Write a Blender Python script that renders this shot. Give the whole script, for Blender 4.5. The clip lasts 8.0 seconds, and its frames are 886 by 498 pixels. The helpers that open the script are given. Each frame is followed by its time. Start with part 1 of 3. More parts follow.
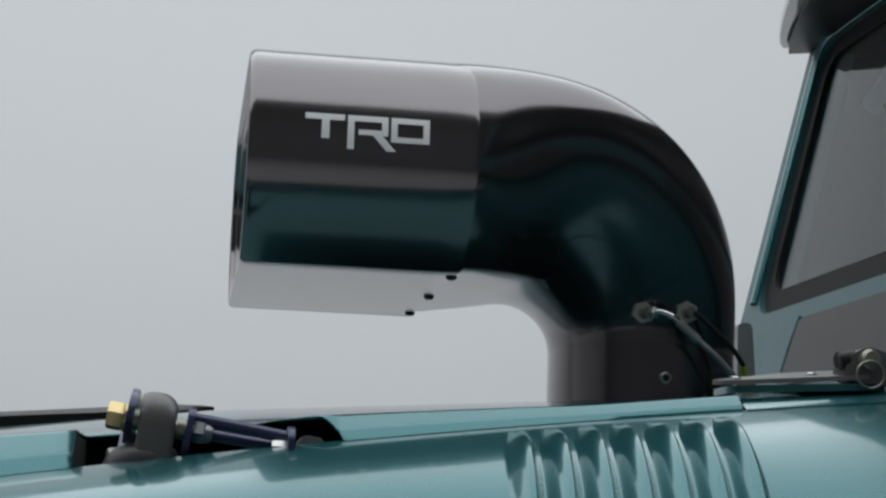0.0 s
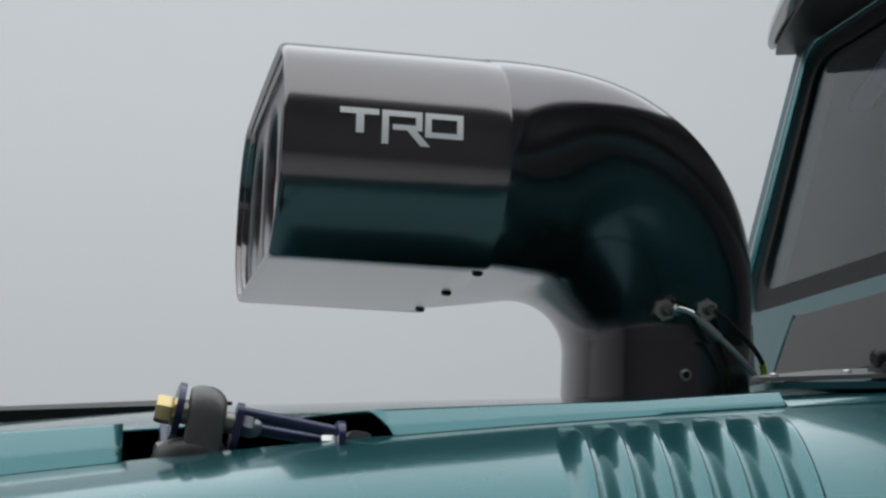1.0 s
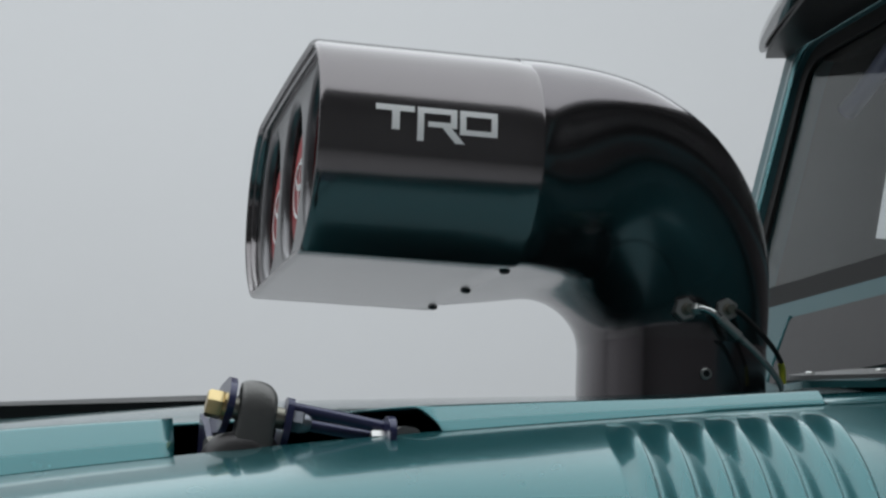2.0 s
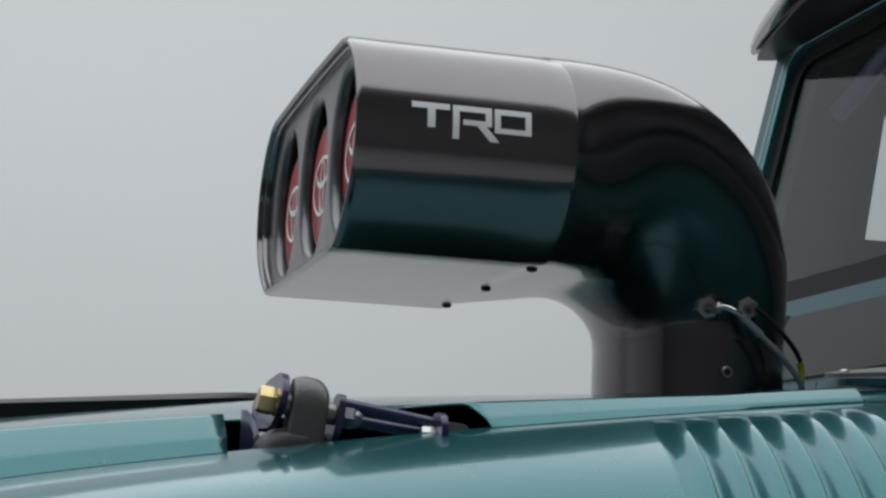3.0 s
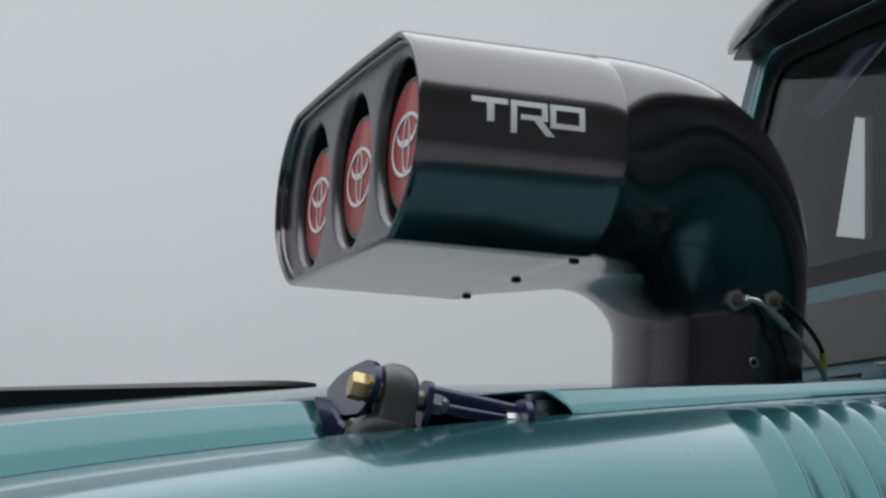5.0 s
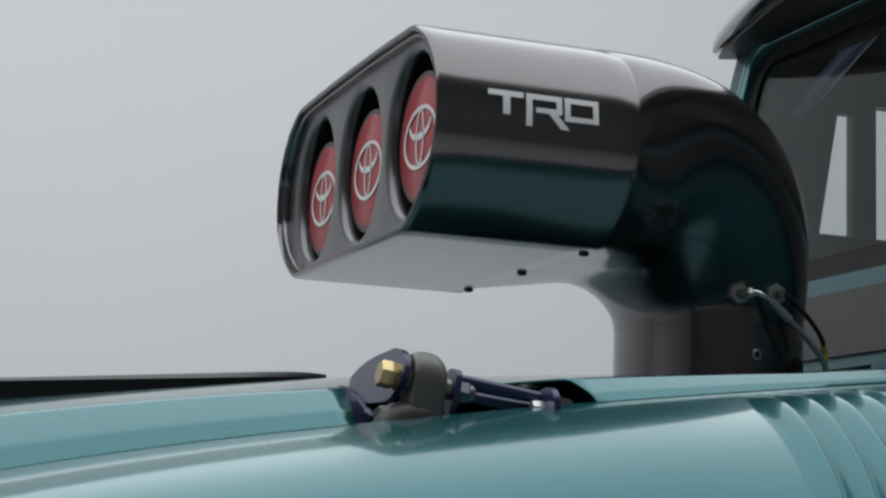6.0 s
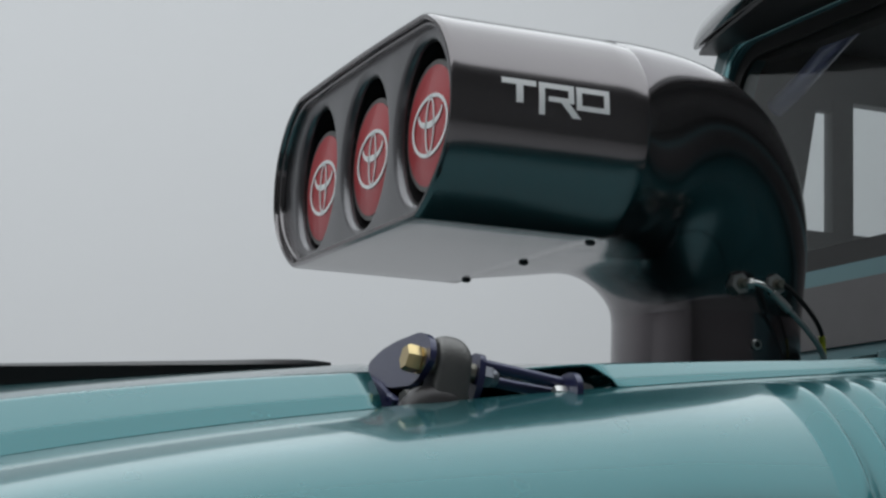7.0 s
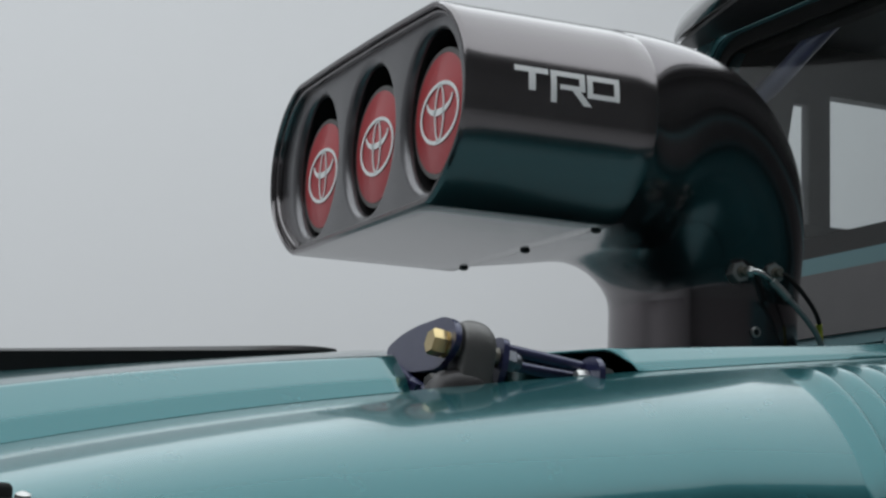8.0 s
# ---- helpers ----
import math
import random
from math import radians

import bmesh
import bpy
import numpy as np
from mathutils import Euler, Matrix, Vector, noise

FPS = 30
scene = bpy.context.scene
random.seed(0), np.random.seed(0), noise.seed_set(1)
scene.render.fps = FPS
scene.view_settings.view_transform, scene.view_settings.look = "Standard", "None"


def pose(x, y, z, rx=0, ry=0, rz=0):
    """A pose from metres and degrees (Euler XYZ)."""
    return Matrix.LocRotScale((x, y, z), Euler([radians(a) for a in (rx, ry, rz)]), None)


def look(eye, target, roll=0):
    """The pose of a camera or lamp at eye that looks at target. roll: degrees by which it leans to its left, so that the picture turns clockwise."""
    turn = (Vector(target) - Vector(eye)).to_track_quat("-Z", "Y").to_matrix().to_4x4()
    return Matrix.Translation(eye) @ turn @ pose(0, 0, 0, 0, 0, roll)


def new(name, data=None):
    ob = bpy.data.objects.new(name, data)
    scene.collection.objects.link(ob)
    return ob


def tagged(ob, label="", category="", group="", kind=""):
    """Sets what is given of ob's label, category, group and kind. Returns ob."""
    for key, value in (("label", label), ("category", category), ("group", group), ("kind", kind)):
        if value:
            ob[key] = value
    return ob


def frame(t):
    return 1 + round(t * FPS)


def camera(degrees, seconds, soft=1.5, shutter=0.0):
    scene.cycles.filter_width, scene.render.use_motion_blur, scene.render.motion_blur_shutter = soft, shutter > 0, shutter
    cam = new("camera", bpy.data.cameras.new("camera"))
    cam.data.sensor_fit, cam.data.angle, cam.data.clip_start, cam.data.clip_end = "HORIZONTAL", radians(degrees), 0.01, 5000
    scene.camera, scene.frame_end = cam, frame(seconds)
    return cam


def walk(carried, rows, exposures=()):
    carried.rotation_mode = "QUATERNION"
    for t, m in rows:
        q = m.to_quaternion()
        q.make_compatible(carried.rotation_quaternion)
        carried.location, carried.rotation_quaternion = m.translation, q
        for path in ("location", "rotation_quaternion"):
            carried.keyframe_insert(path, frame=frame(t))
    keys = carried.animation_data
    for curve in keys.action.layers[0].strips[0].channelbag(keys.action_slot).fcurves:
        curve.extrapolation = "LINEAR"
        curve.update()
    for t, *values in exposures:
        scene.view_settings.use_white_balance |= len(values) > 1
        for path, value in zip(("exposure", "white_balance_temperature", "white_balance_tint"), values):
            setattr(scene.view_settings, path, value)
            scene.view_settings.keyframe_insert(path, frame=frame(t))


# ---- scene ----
cam = camera(28.0, 8.0, soft=2.5)
PATH = [
    (0, (0.133, -0.05, 1.237), (0.407, 1.908, 1.54), 2.1),
    (0.5, (0.09, -0.045, 1.234), (0.405, 1.907, 1.538), 2.1),
    (1, (0.045, -0.034, 1.231), (0.403, 1.91, 1.536), 2.2),
    (1.5, (0.003, -0.028, 1.228), (0.399, 1.908, 1.534), 2.3),
    (3, (-0.116, -0.007, 1.217), (0.384, 1.904, 1.53), 2.3),
    (3.5, (-0.155, -0.003, 1.216), (0.378, 1.9, 1.527), 2.3),
    (4, (-0.191, 0.0, 1.213), (0.372, 1.894, 1.524), 2.4),
    (4.5, (-0.231, 0.004, 1.209), (0.367, 1.887, 1.52), 2.3),
    (6, (-0.324, 0.014, 1.19), (0.36, 1.867, 1.507), 2.1),
    (6.5, (-0.352, 0.021, 1.183), (0.36, 1.863, 1.502), 2.0),
    (7, (-0.382, 0.033, 1.175), (0.364, 1.861, 1.496), 2.1),
    (7.5, (-0.413, 0.042, 1.167), (0.365, 1.856, 1.489), 2.1),
    (8, (-0.441, 0.051, 1.164), (0.367, 1.853, 1.482), 2.0),
]
walk(cam, [(t, look(eye, target, roll)) for t, eye, target, roll in PATH])

# ---- studio light ----
world = bpy.data.worlds.new("studio_world")
scene.world = world
world.use_nodes = True
world.node_tree.nodes["Background"].inputs[0].default_value = (0.72, 0.80, 0.86, 1)
world.node_tree.nodes["Background"].inputs[1].default_value = 0.02


def softbox(name, place, aim, w, h, watts, colour):
    data = bpy.data.lights.new(name, "AREA")
    data.shape, data.size, data.size_y, data.energy, data.color = "RECTANGLE", w, h, watts, colour
    ob = new(name, data)
    ob.matrix_world = look(place, aim)
    return ob


KEY = softbox("overhead_softbox", (-0.4, 2.3, 5.2), (-0.4, 2.3001, 0.0), 10.4, 7.0, 410, (0.91, 0.973, 1.0))
# added lamp, out of view, that only brightens the backdrop
WASH = softbox("added_backdrop_wash", (0.6, 5.2, 5.8), (0.6, 9.5, 3.6), 15.0, 1.4, 425, (0.91, 0.973, 1.0))

# ---- materials ----


def material(name, colour, rough=0.5, metal=0.0, coat=0.0, grain=0.0, grain_scale=300.0, stain=0.08, stain_scale=6.0,
             rough_var=0.06, stretch=(1, 1, 1), specular=0.5, coat_ior=1.5, coat_rough=0.03):
    m = bpy.data.materials.new(name)
    m.use_nodes = True
    nt = m.node_tree
    b = nt.nodes["Principled BSDF"]
    co = nt.nodes.new("ShaderNodeTexCoord")
    mp = nt.nodes.new("ShaderNodeMapping")
    mp.inputs["Scale"].default_value = stretch
    nt.links.new(co.outputs["Object"], mp.inputs["Vector"])
    big = nt.nodes.new("ShaderNodeTexNoise")
    big.inputs["Scale"].default_value, big.inputs["Detail"].default_value = stain_scale, 4
    fine = nt.nodes.new("ShaderNodeTexNoise")
    fine.inputs["Scale"].default_value, fine.inputs["Detail"].default_value = grain_scale, 3
    nt.links.new(co.outputs["Object"], big.inputs["Vector"])
    nt.links.new(mp.outputs["Vector"], fine.inputs["Vector"])
    mix = nt.nodes.new("ShaderNodeMix")
    mix.data_type = "RGBA"
    mix.inputs[6].default_value = (*[c * (1 - stain) for c in colour], 1)
    mix.inputs[7].default_value = (*[min(1, c * (1 + stain)) for c in colour], 1)
    nt.links.new(big.outputs["Fac"], mix.inputs[0])
    nt.links.new(mix.outputs[2], b.inputs["Base Color"])
    rr = nt.nodes.new("ShaderNodeMapRange")
    rr.inputs["To Min"].default_value, rr.inputs["To Max"].default_value = max(0.01, rough - rough_var), rough + rough_var
    nt.links.new(fine.outputs["Fac"], rr.inputs["Value"])
    nt.links.new(rr.outputs["Result"], b.inputs["Roughness"])
    b.inputs["Metallic"].default_value = metal
    b.inputs["Specular IOR Level"].default_value = specular
    b.inputs["Coat Weight"].default_value = coat
    b.inputs["Coat Roughness"].default_value = coat_rough
    b.inputs["Coat IOR"].default_value = coat_ior
    if grain:
        bump = nt.nodes.new("ShaderNodeBump")
        bump.inputs["Strength"].default_value, bump.inputs["Distance"].default_value = grain, 0.001
        nt.links.new(fine.outputs["Fac"], bump.inputs["Height"])
        nt.links.new(bump.outputs["Normal"], b.inputs["Normal"])
    return m


TEAL = material("teal_car_paint", (0.020, 0.126, 0.139), 0.27, 0.55, 0.8, 0.0, 25, 0.04, 3, 0.012, specular=0.25, coat_ior=1.5, coat_rough=0.07)
# car teal with the surround's dim reflections put into colour and gloss
TEAL_DIMMED = material("teal_paint_dimmed", (0.0435, 0.1087, 0.1215), 0.40, 0.0, 0.15, 0.0, 25, 0.06, 5, 0.03, specular=0.35)
GUN = material("gunmetal_anodised", (0.1658, 0.1534, 0.1573), 0.16, 0.88, 0.0, 0.0, 500, 0.05, 12, 0.025, (0.05, 1, 1))
GUN_GLOSS = material("polished_gunmetal", (0.150, 0.139, 0.145), 0.15, 0.88, 0.0, 0.0, 30, 0.05, 12, 0.025)
# elbow's gunmetal, base colour lowered to stand for the collar's dark reflections
COLLAR = material("gunmetal_darkened", (0.134, 0.120, 0.127), 0.15, 0.92, 0.0, 0.0, 60, 0.10, 14, 0.03, (1, 1, 0.1))
GUN_FACE = material("gunmetal_cast_face", (0.1408, 0.1366, 0.1424), 0.30, 0.85, 0.0, 0.08, 500, 0.06, 20)
RED = material("red_painted_disc", (0.495, 0.0454, 0.0536), 0.4, 0.0, 0.2, 0.03, 600, 0.05, 30)
WHITE = material("white_vinyl", (0.9271, 0.9271, 0.9271), 0.5, 0.0, 0.0, 0.02, 500, 0.03, 40)
BLACK = material("black_satin_plastic", (0.0086, 0.0086, 0.0094), 0.4, 0.0, 0.0, 0.05, 500, 0.1, 20)
GLOSS = material("gloss_black", (0.0144, 0.0144, 0.0158), 0.22, 0.0, 1.0, 0.0, 40, 0.1, 20, 0.03)
MATT = material("matt_black", (0.006, 0.006, 0.006), 0.8, 0.0, 0.0, 0.05, 200, 0.1, 10)
RUBBER = material("black_rubber", (0.0144, 0.0140, 0.0142), 0.75, 0.0, 0.0, 0.15, 400, 0.1, 15, specular=0.3)
NAVY = material("navy_powder_coat", (0.0252, 0.0288, 0.0864), 0.35, 0.2, 0.3, 0.15, 600, 0.08, 40)
STEEL = material("zinc_plated_steel", (0.50, 0.50, 0.49), 0.32, 0.8, 0.0, 0.1, 500, 0.12, 60)
BRAID = material("braided_steel_hose", (0.38, 0.40, 0.40), 0.4, 0.9, 0.0, 0.6, 1500, 0.15, 200)
GOLD = material("yellow_zinc_bolt", (0.52, 0.41, 0.215), 0.34, 1.0, 0.0, 0.1, 500, 0.15, 80)
CHROME = material("polished_steel", (0.72, 0.73, 0.73), 0.12, 1.0, 0.0, 0.0, 300, 0.05, 60, 0.03)
DULL = material("dull_zinc", (0.294, 0.28, 0.238), 0.42, 0.8, 0.0, 0.1, 500, 0.15, 80)
ZINC = material("blue_zinc_steel", (0.22, 0.23, 0.26), 0.38, 0.85, 0.0, 0.1, 500, 0.12, 60)
LUG = material("cast_grey_steel", (0.1488, 0.1451, 0.1414), 0.45, 0.6, 0.0, 0.25, 500, 0.12, 60)
YELLOW = material("yellow_sleeve", (0.3932, 0.3932, 0.0215), 0.5, 0.0, 0.0, 0.1, 400, 0.1, 60)
SATIN = material("satin_aluminium", (0.253, 0.2492, 0.2492), 0.42, 0.7, 0.0, 0.1, 500, 0.08, 30)
STRAPM = material("dark_bracket_metal", (0.0562, 0.0525, 0.054), 0.40, 0.5, 0.0, 0.1, 500, 0.1, 30)
CYC = material("studio_paint", (0.4887, 0.4851, 0.4917), 0.85, 0.0, 0.0, 0.02, 60, 0.02, 0.6)
# greys of the unseen ceiling and walls, set by the reflections they give
CEILING = material("unseen_ceiling_white", (0.68, 0.68, 0.685), 0.9, 0.0, 0.0, 0.1, 40, 0.1, 1.5)
SOUTHWALL = material("unseen_wall_dark_grey", (0.1658, 0.1668, 0.1686), 0.9, 0.0, 0.0, 0.1, 40, 0.08, 1.5)
EASTWALL = material("unseen_wall_mid_grey", (0.29, 0.291, 0.294), 0.9, 0.0, 0.0, 0.1, 40, 0.08, 1.5)
GREYWALL = material("unseen_wall_light_grey", (0.62, 0.622, 0.626), 0.9, 0.0, 0.0, 0.1, 40, 0.1, 1.5)
TABM = material("grey_tab_paint", (0.234, 0.234, 0.2379), 0.45, 0.0, 0.2, 0.05, 300, 0.08, 30)
TRIM = material("dark_cabin_trim", (0.0234, 0.025, 0.0273), 0.6, 0.0, 0.0, 0.15, 300, 0.15, 12)
GLASS = bpy.data.materials.new("windscreen_glass")
GLASS.use_nodes = True
_g = GLASS.node_tree.nodes["Principled BSDF"]
_g.inputs["Base Color"].default_value = (0.72, 0.76, 0.76, 1)
_g.inputs["Roughness"].default_value = 0.0
_g.inputs["Transmission Weight"].default_value = 1.0
_g.inputs["IOR"].default_value = 1.22

# ---- mesh helpers ----


def finish(bm, name, mat, parent=None, label="", smooth=35):
    bmesh.ops.remove_doubles(bm, verts=bm.verts, dist=1e-6)
    bmesh.ops.recalc_face_normals(bm, faces=bm.faces)
    lim = radians(smooth)
    for f in bm.faces:
        f.smooth = True
    for e in bm.edges:
        e.smooth = len(e.link_faces) == 2 and e.calc_face_angle(0) < lim
    me = bpy.data.meshes.new(name)
    bm.to_mesh(me)
    bm.free()
    me.materials.append(mat)
    ob = new(name, me)
    if parent is not None:
        ob.parent = parent
        top = parent
        m = Matrix.Identity(4)
        while top is not None:
            m = top.matrix_basis.inverted() if top.parent is None and top.matrix_basis != Matrix.Identity(4) else m
            top = top.parent
        ob.matrix_parent_inverse = m if parent.parent is None else Matrix.Identity(4)
    if label:
        tagged(ob, label)
    return ob


def part(name, bm, mat, parent, label="", smooth=35):
    return finish(bm, name, mat, parent, label, smooth)


def thing(name, place, label, category, group="", kind=""):
    ob = new(name)
    ob.empty_display_size = 0.05
    ob.matrix_basis = Matrix.Translation(place)
    return tagged(ob, label, category, group, kind)


def sheet(fn, us, vs, wrap_u=False, wrap_v=False):
    bm = bmesh.new()
    rows = [[bm.verts.new(fn(u, v)) for v in vs] for u in us]
    nu, nv = len(us), len(vs)
    for i in range(nu if wrap_u else nu - 1):
        for j in range(nv if wrap_v else nv - 1):
            bm.faces.new((rows[i][j], rows[(i + 1) % nu][j], rows[(i + 1) % nu][(j + 1) % nv], rows[i][(j + 1) % nv]))
    return bm


def loft(rings, cap_a=True, cap_b=True):
    """Closed rings of points joined one to the next."""
    bm = bmesh.new()
    vs = [[bm.verts.new(p) for p in r] for r in rings]
    n = len(rings[0])
    for a, b in zip(vs, vs[1:]):
        for k in range(n):
            bm.faces.new((a[k], a[(k + 1) % n], b[(k + 1) % n], b[k]))
    if cap_a:
        bm.faces.new(vs[0])
    if cap_b:
        bm.faces.new(vs[-1])
    return bm


def box(x0, x1, y0, y1, z0, z1, bevel=0.0, seg=2):
    bm = bmesh.new()
    bmesh.ops.create_cube(bm, size=1)
    for v in bm.verts:
        v.co = Vector((x0 + (v.co.x + 0.5) * (x1 - x0), y0 + (v.co.y + 0.5) * (y1 - y0), z0 + (v.co.z + 0.5) * (z1 - z0)))
    if bevel:
        bmesh.ops.bevel(bm, geom=bm.edges[:], offset=bevel, segments=seg, profile=0.5, affect="EDGES")
    return bm


def prism(poly, axis, a, b, bevel=0.0, seg=2):
    """A flat outline pushed along an axis from a to b. axis x: outline in (y, z); y: (x, z); z: (x, y)."""
    def place(p, d):
        return {"x": (d, p[0], p[1]), "y": (p[0], d, p[1]), "z": (p[0], p[1], d)}[axis]
    bm = loft([[place(p, a) for p in poly], [place(p, b) for p in poly]])
    if bevel:
        edges = [e for e in bm.edges if len(e.link_faces) == 2 and e.calc_face_angle(0) > 0.6]
        bmesh.ops.bevel(bm, geom=edges, offset=bevel, segments=seg, profile=0.5, affect="EDGES")
    return bm


def ring_points(centre, normal, r, n, turn=0.0):
    q = Vector(normal).to_track_quat("Z", "Y")
    return [Vector(centre) + q @ Vector((r * math.cos(turn + k * math.tau / n), r * math.sin(turn + k * math.tau / n), 0)) for k in range(n)]


def turned(centre, normal, steps, n=24, turn=0.0):
    """A turned solid: steps of (distance along the axis, radius)."""
    c, d = Vector(centre), Vector(normal).normalized()
    return loft([ring_points(c + d * h, d, max(r, 1e-5), n, turn) for h, r in steps])


def hexnut(centre, normal, r, h, turn=0.3):
    return turned(centre, normal, [(0, r * 0.92), (h * 0.12, r), (h * 0.85, r), (h, r * 0.88)], 6, turn)


def smooth_path(points, n=8):
    pts = [Vector(p) for p in points]
    ext = [2 * pts[0] - pts[1], *pts, 2 * pts[-1] - pts[-2]]
    out = []
    for i in range(1, len(ext) - 2):
        a, b, c, d = ext[i - 1:i + 3]
        for k in range(n):
            t = k / n
            out.append(0.5 * ((2 * b) + (c - a) * t + (2 * a - 5 * b + 4 * c - d) * t * t + (3 * b - a - 3 * c + d) * t ** 3))
    return out + [pts[-1]]


def tube(points, r, n=12, fine=8):
    path = smooth_path(points, fine)
    rings = []
    side = None
    for i, p in enumerate(path):
        d = (path[min(i + 1, len(path) - 1)] - path[max(i - 1, 0)]).normalized()
        side = (Vector((0, 0, 1)) if abs(d.z) < 0.9 else Vector((1, 0, 0))) if side is None else side
        side = (side - d * side.dot(d)).normalized()
        up = d.cross(side)
        rings.append([p + r * (math.cos(k * math.tau / n) * side + math.sin(k * math.tau / n) * up) for k in range(n)])
    return loft(rings)


def fillet(poly, radii, n=6):
    """Rounds the corners of an outline."""
    out = []
    m = len(poly)
    for i, p in enumerate(poly):
        r = radii[i] if isinstance(radii, (list, tuple)) else radii
        a, p, b = Vector(poly[i - 1]), Vector(p), Vector(poly[(i + 1) % m])
        if r <= 0:
            out.append(tuple(p))
            continue
        da, db = (a - p), (b - p)
        k = min(r, da.length * 0.49, db.length * 0.49)
        pa, pb = p + da.normalized() * k, p + db.normalized() * k
        for j in range(n + 1):
            t = j / n
            out.append(tuple((1 - t) ** 2 * pa + 2 * t * (1 - t) * p + t * t * pb))
    return out


def span(a, b, n):
    return [a + (b - a) * k / n for k in range(n + 1)]


# ---- the studio ----
YC = 1.626                     # the truck's middle plane
bm = bmesh.new()
prof = [(-4.5, 0.0)] + [(9.5 - 1.5 + 1.5 * math.sin(a), 1.5 - 1.5 * math.cos(a)) for a in span(0, math.pi / 2, 12)] + [(9.5, 8.0)]
xs = (-9.0, 10.0)
rows = [[bm.verts.new((x, y, z)) for y, z in prof] for x in xs]
for j in range(len(prof) - 1):
    bm.faces.new((rows[0][j], rows[0][j + 1], rows[1][j + 1], rows[1][j]))
tagged(finish(bm, "backdrop", CYC, smooth=60), "light grey painted studio floor curving up into the backdrop wall", "backdrop", kind="structure")
# walls and ceiling out of view, added to shape reflections in the metal
tagged(finish(box(-9.1, 10.1, -4.7, -4.5, 0, 8), "wall_south", SOUTHWALL), "added dark grey wall behind the camera, unseen, for dark reflections", "wall", kind="structure")
tagged(finish(box(-9.2, -9.0, -4.5, 9.5, 0, 8), "wall_west", GREYWALL), "added light grey side wall, unseen, for bright reflections", "wall", kind="structure")
tagged(finish(box(10.0, 10.2, -4.5, 9.5, 0, 8), "wall_east", EASTWALL), "added mid grey side wall, unseen, for dim reflections", "wall", kind="structure")
tagged(finish(box(-9.2, 10.2, -4.7, 9.7, 8.0, 8.2), "ceiling", CEILING), "added white ceiling above the softbox, unseen, for bounced light", "ceiling", kind="structure")

# ---- pickup truck: bonnet, wings, cowl, windscreen, cab ----
truck = thing("pickup_truck", (0.6, YC, 0.0), "teal off-road pickup truck with gloss paint parked on the studio floor", "pickup truck")


def crease(x):
    return 1.2555 + 0.157 * x - (0.05 if x > 0 else 0.15) * x * x - (0.9 * (-0.35 - x) ** 2 if x < -0.35 else 0)


def crown(x):
    return 1.329 + (0.095 if x < 0.15 else 0.07) * (x - 0.15) - (0.9 * (-0.35 - x) ** 2 if x < -0.35 else 0)


def lip(x):
    return max(0.012, 0.031 - 0.045 * x)


def lip_depth(x):
    return 0.042 * lip(x) / 0.032


EDGE = 1.208                   # where bonnet and wing meet, near side


LIP = fillet([(0.0, 0.0), (0.235, 0.37), (0.84, 0.96), (1.0, 1.0)], [0, 0.07, 0.10, 0], 10)


def lip_profile(f):
    """The bonnet's rolled edge: a short upright band, then a broad slope."""
    q = f * (len(LIP) - 1)
    i = min(int(q), len(LIP) - 2)
    a, b = Vector(LIP[i]), Vector(LIP[i + 1])
    return tuple(a + (b - a) * (q - i))


def hood_point(x, v):
    """v: -1 at the near edge, 0 on the middle, 1 at the far edge."""
    s = 1 - abs(v)
    k = 0.22
    if s < k:
        d, h = lip_profile(s / k)
        y = EDGE + lip_depth(x) * d
        z = crease(x) + lip(x) * h
    else:
        q = (s - k) / (1 - k)
        y = EDGE + lip_depth(x) + (YC - EDGE - lip_depth(x)) * q
        b = max(0.0, min(1.0, (y - 1.39) / 0.21))
        z = crease(x) + lip(x) + (crown(x) - 0.032 * max(0.0, 0.15 - x) - crease(x) - lip(x)) * (0.10 * q + 0.90 * (1 - (1 - b) ** 2) * min(1.0, b * 8) ** 0.5)
    return Vector((x, y if v <= 0 else 2 * YC - y, z))


vs_half = span(-1, -0.78, 19) + span(-0.74, 0, 18)
vs = vs_half + [-v for v in reversed(vs_half[:-1])]
bm = sheet(hood_point, span(-0.85, 0.535, 90), vs)
bmesh.ops.recalc_face_normals(bm, faces=bm.faces)
low = bmesh.ops.extrude_face_region(bm, geom=bm.faces[:])
for g in low["geom"]:
    if isinstance(g, bmesh.types.BMVert):
        g.co.z -= 0.002
hood = part("hood", bm, TEAL, truck, "glossy teal bonnet with a rolled edge and a hinge slot", 40)
# the hinge slot through the rolled edge
slot = fillet([(0.056, 1.15), (0.056, 1.385), (0.165, 1.385), (0.195, 1.275), (0.2135, 1.2465), (0.2255, 1.2360), (0.2345, 1.2248), (0.2395, 1.216), (0.2430, 1.2095), (0.244, 1.15)], [0, 0.004, 0.03, 0.02, 0.004, 0.004, 0.004, 0.004, 0, 0])
cutter = finish(prism(slot, "z", 1.1, 1.45), "cutter", MATT)
cut = hood.modifiers.new("slot", "BOOLEAN")
cut.operation, cut.object, cut.solver = "DIFFERENCE", cutter, "EXACT"
bpy.context.view_layer.update()
cut_mesh = bpy.data.meshes.new_from_object(hood.evaluated_get(bpy.context.evaluated_depsgraph_get()))
hood.modifiers.clear()
hood.data = cut_mesh
hood.data.materials.clear()
hood.data.materials.append(TEAL)
bpy.data.objects.remove(cutter)

# shoulder of the wing: slope in degrees along the arc
ARC = [(0.0, 15.5), (0.043, 20), (0.073, 27), (0.125, 43), (0.19, 70), (0.25, 84), (0.34, 89), (0.45, 90)]


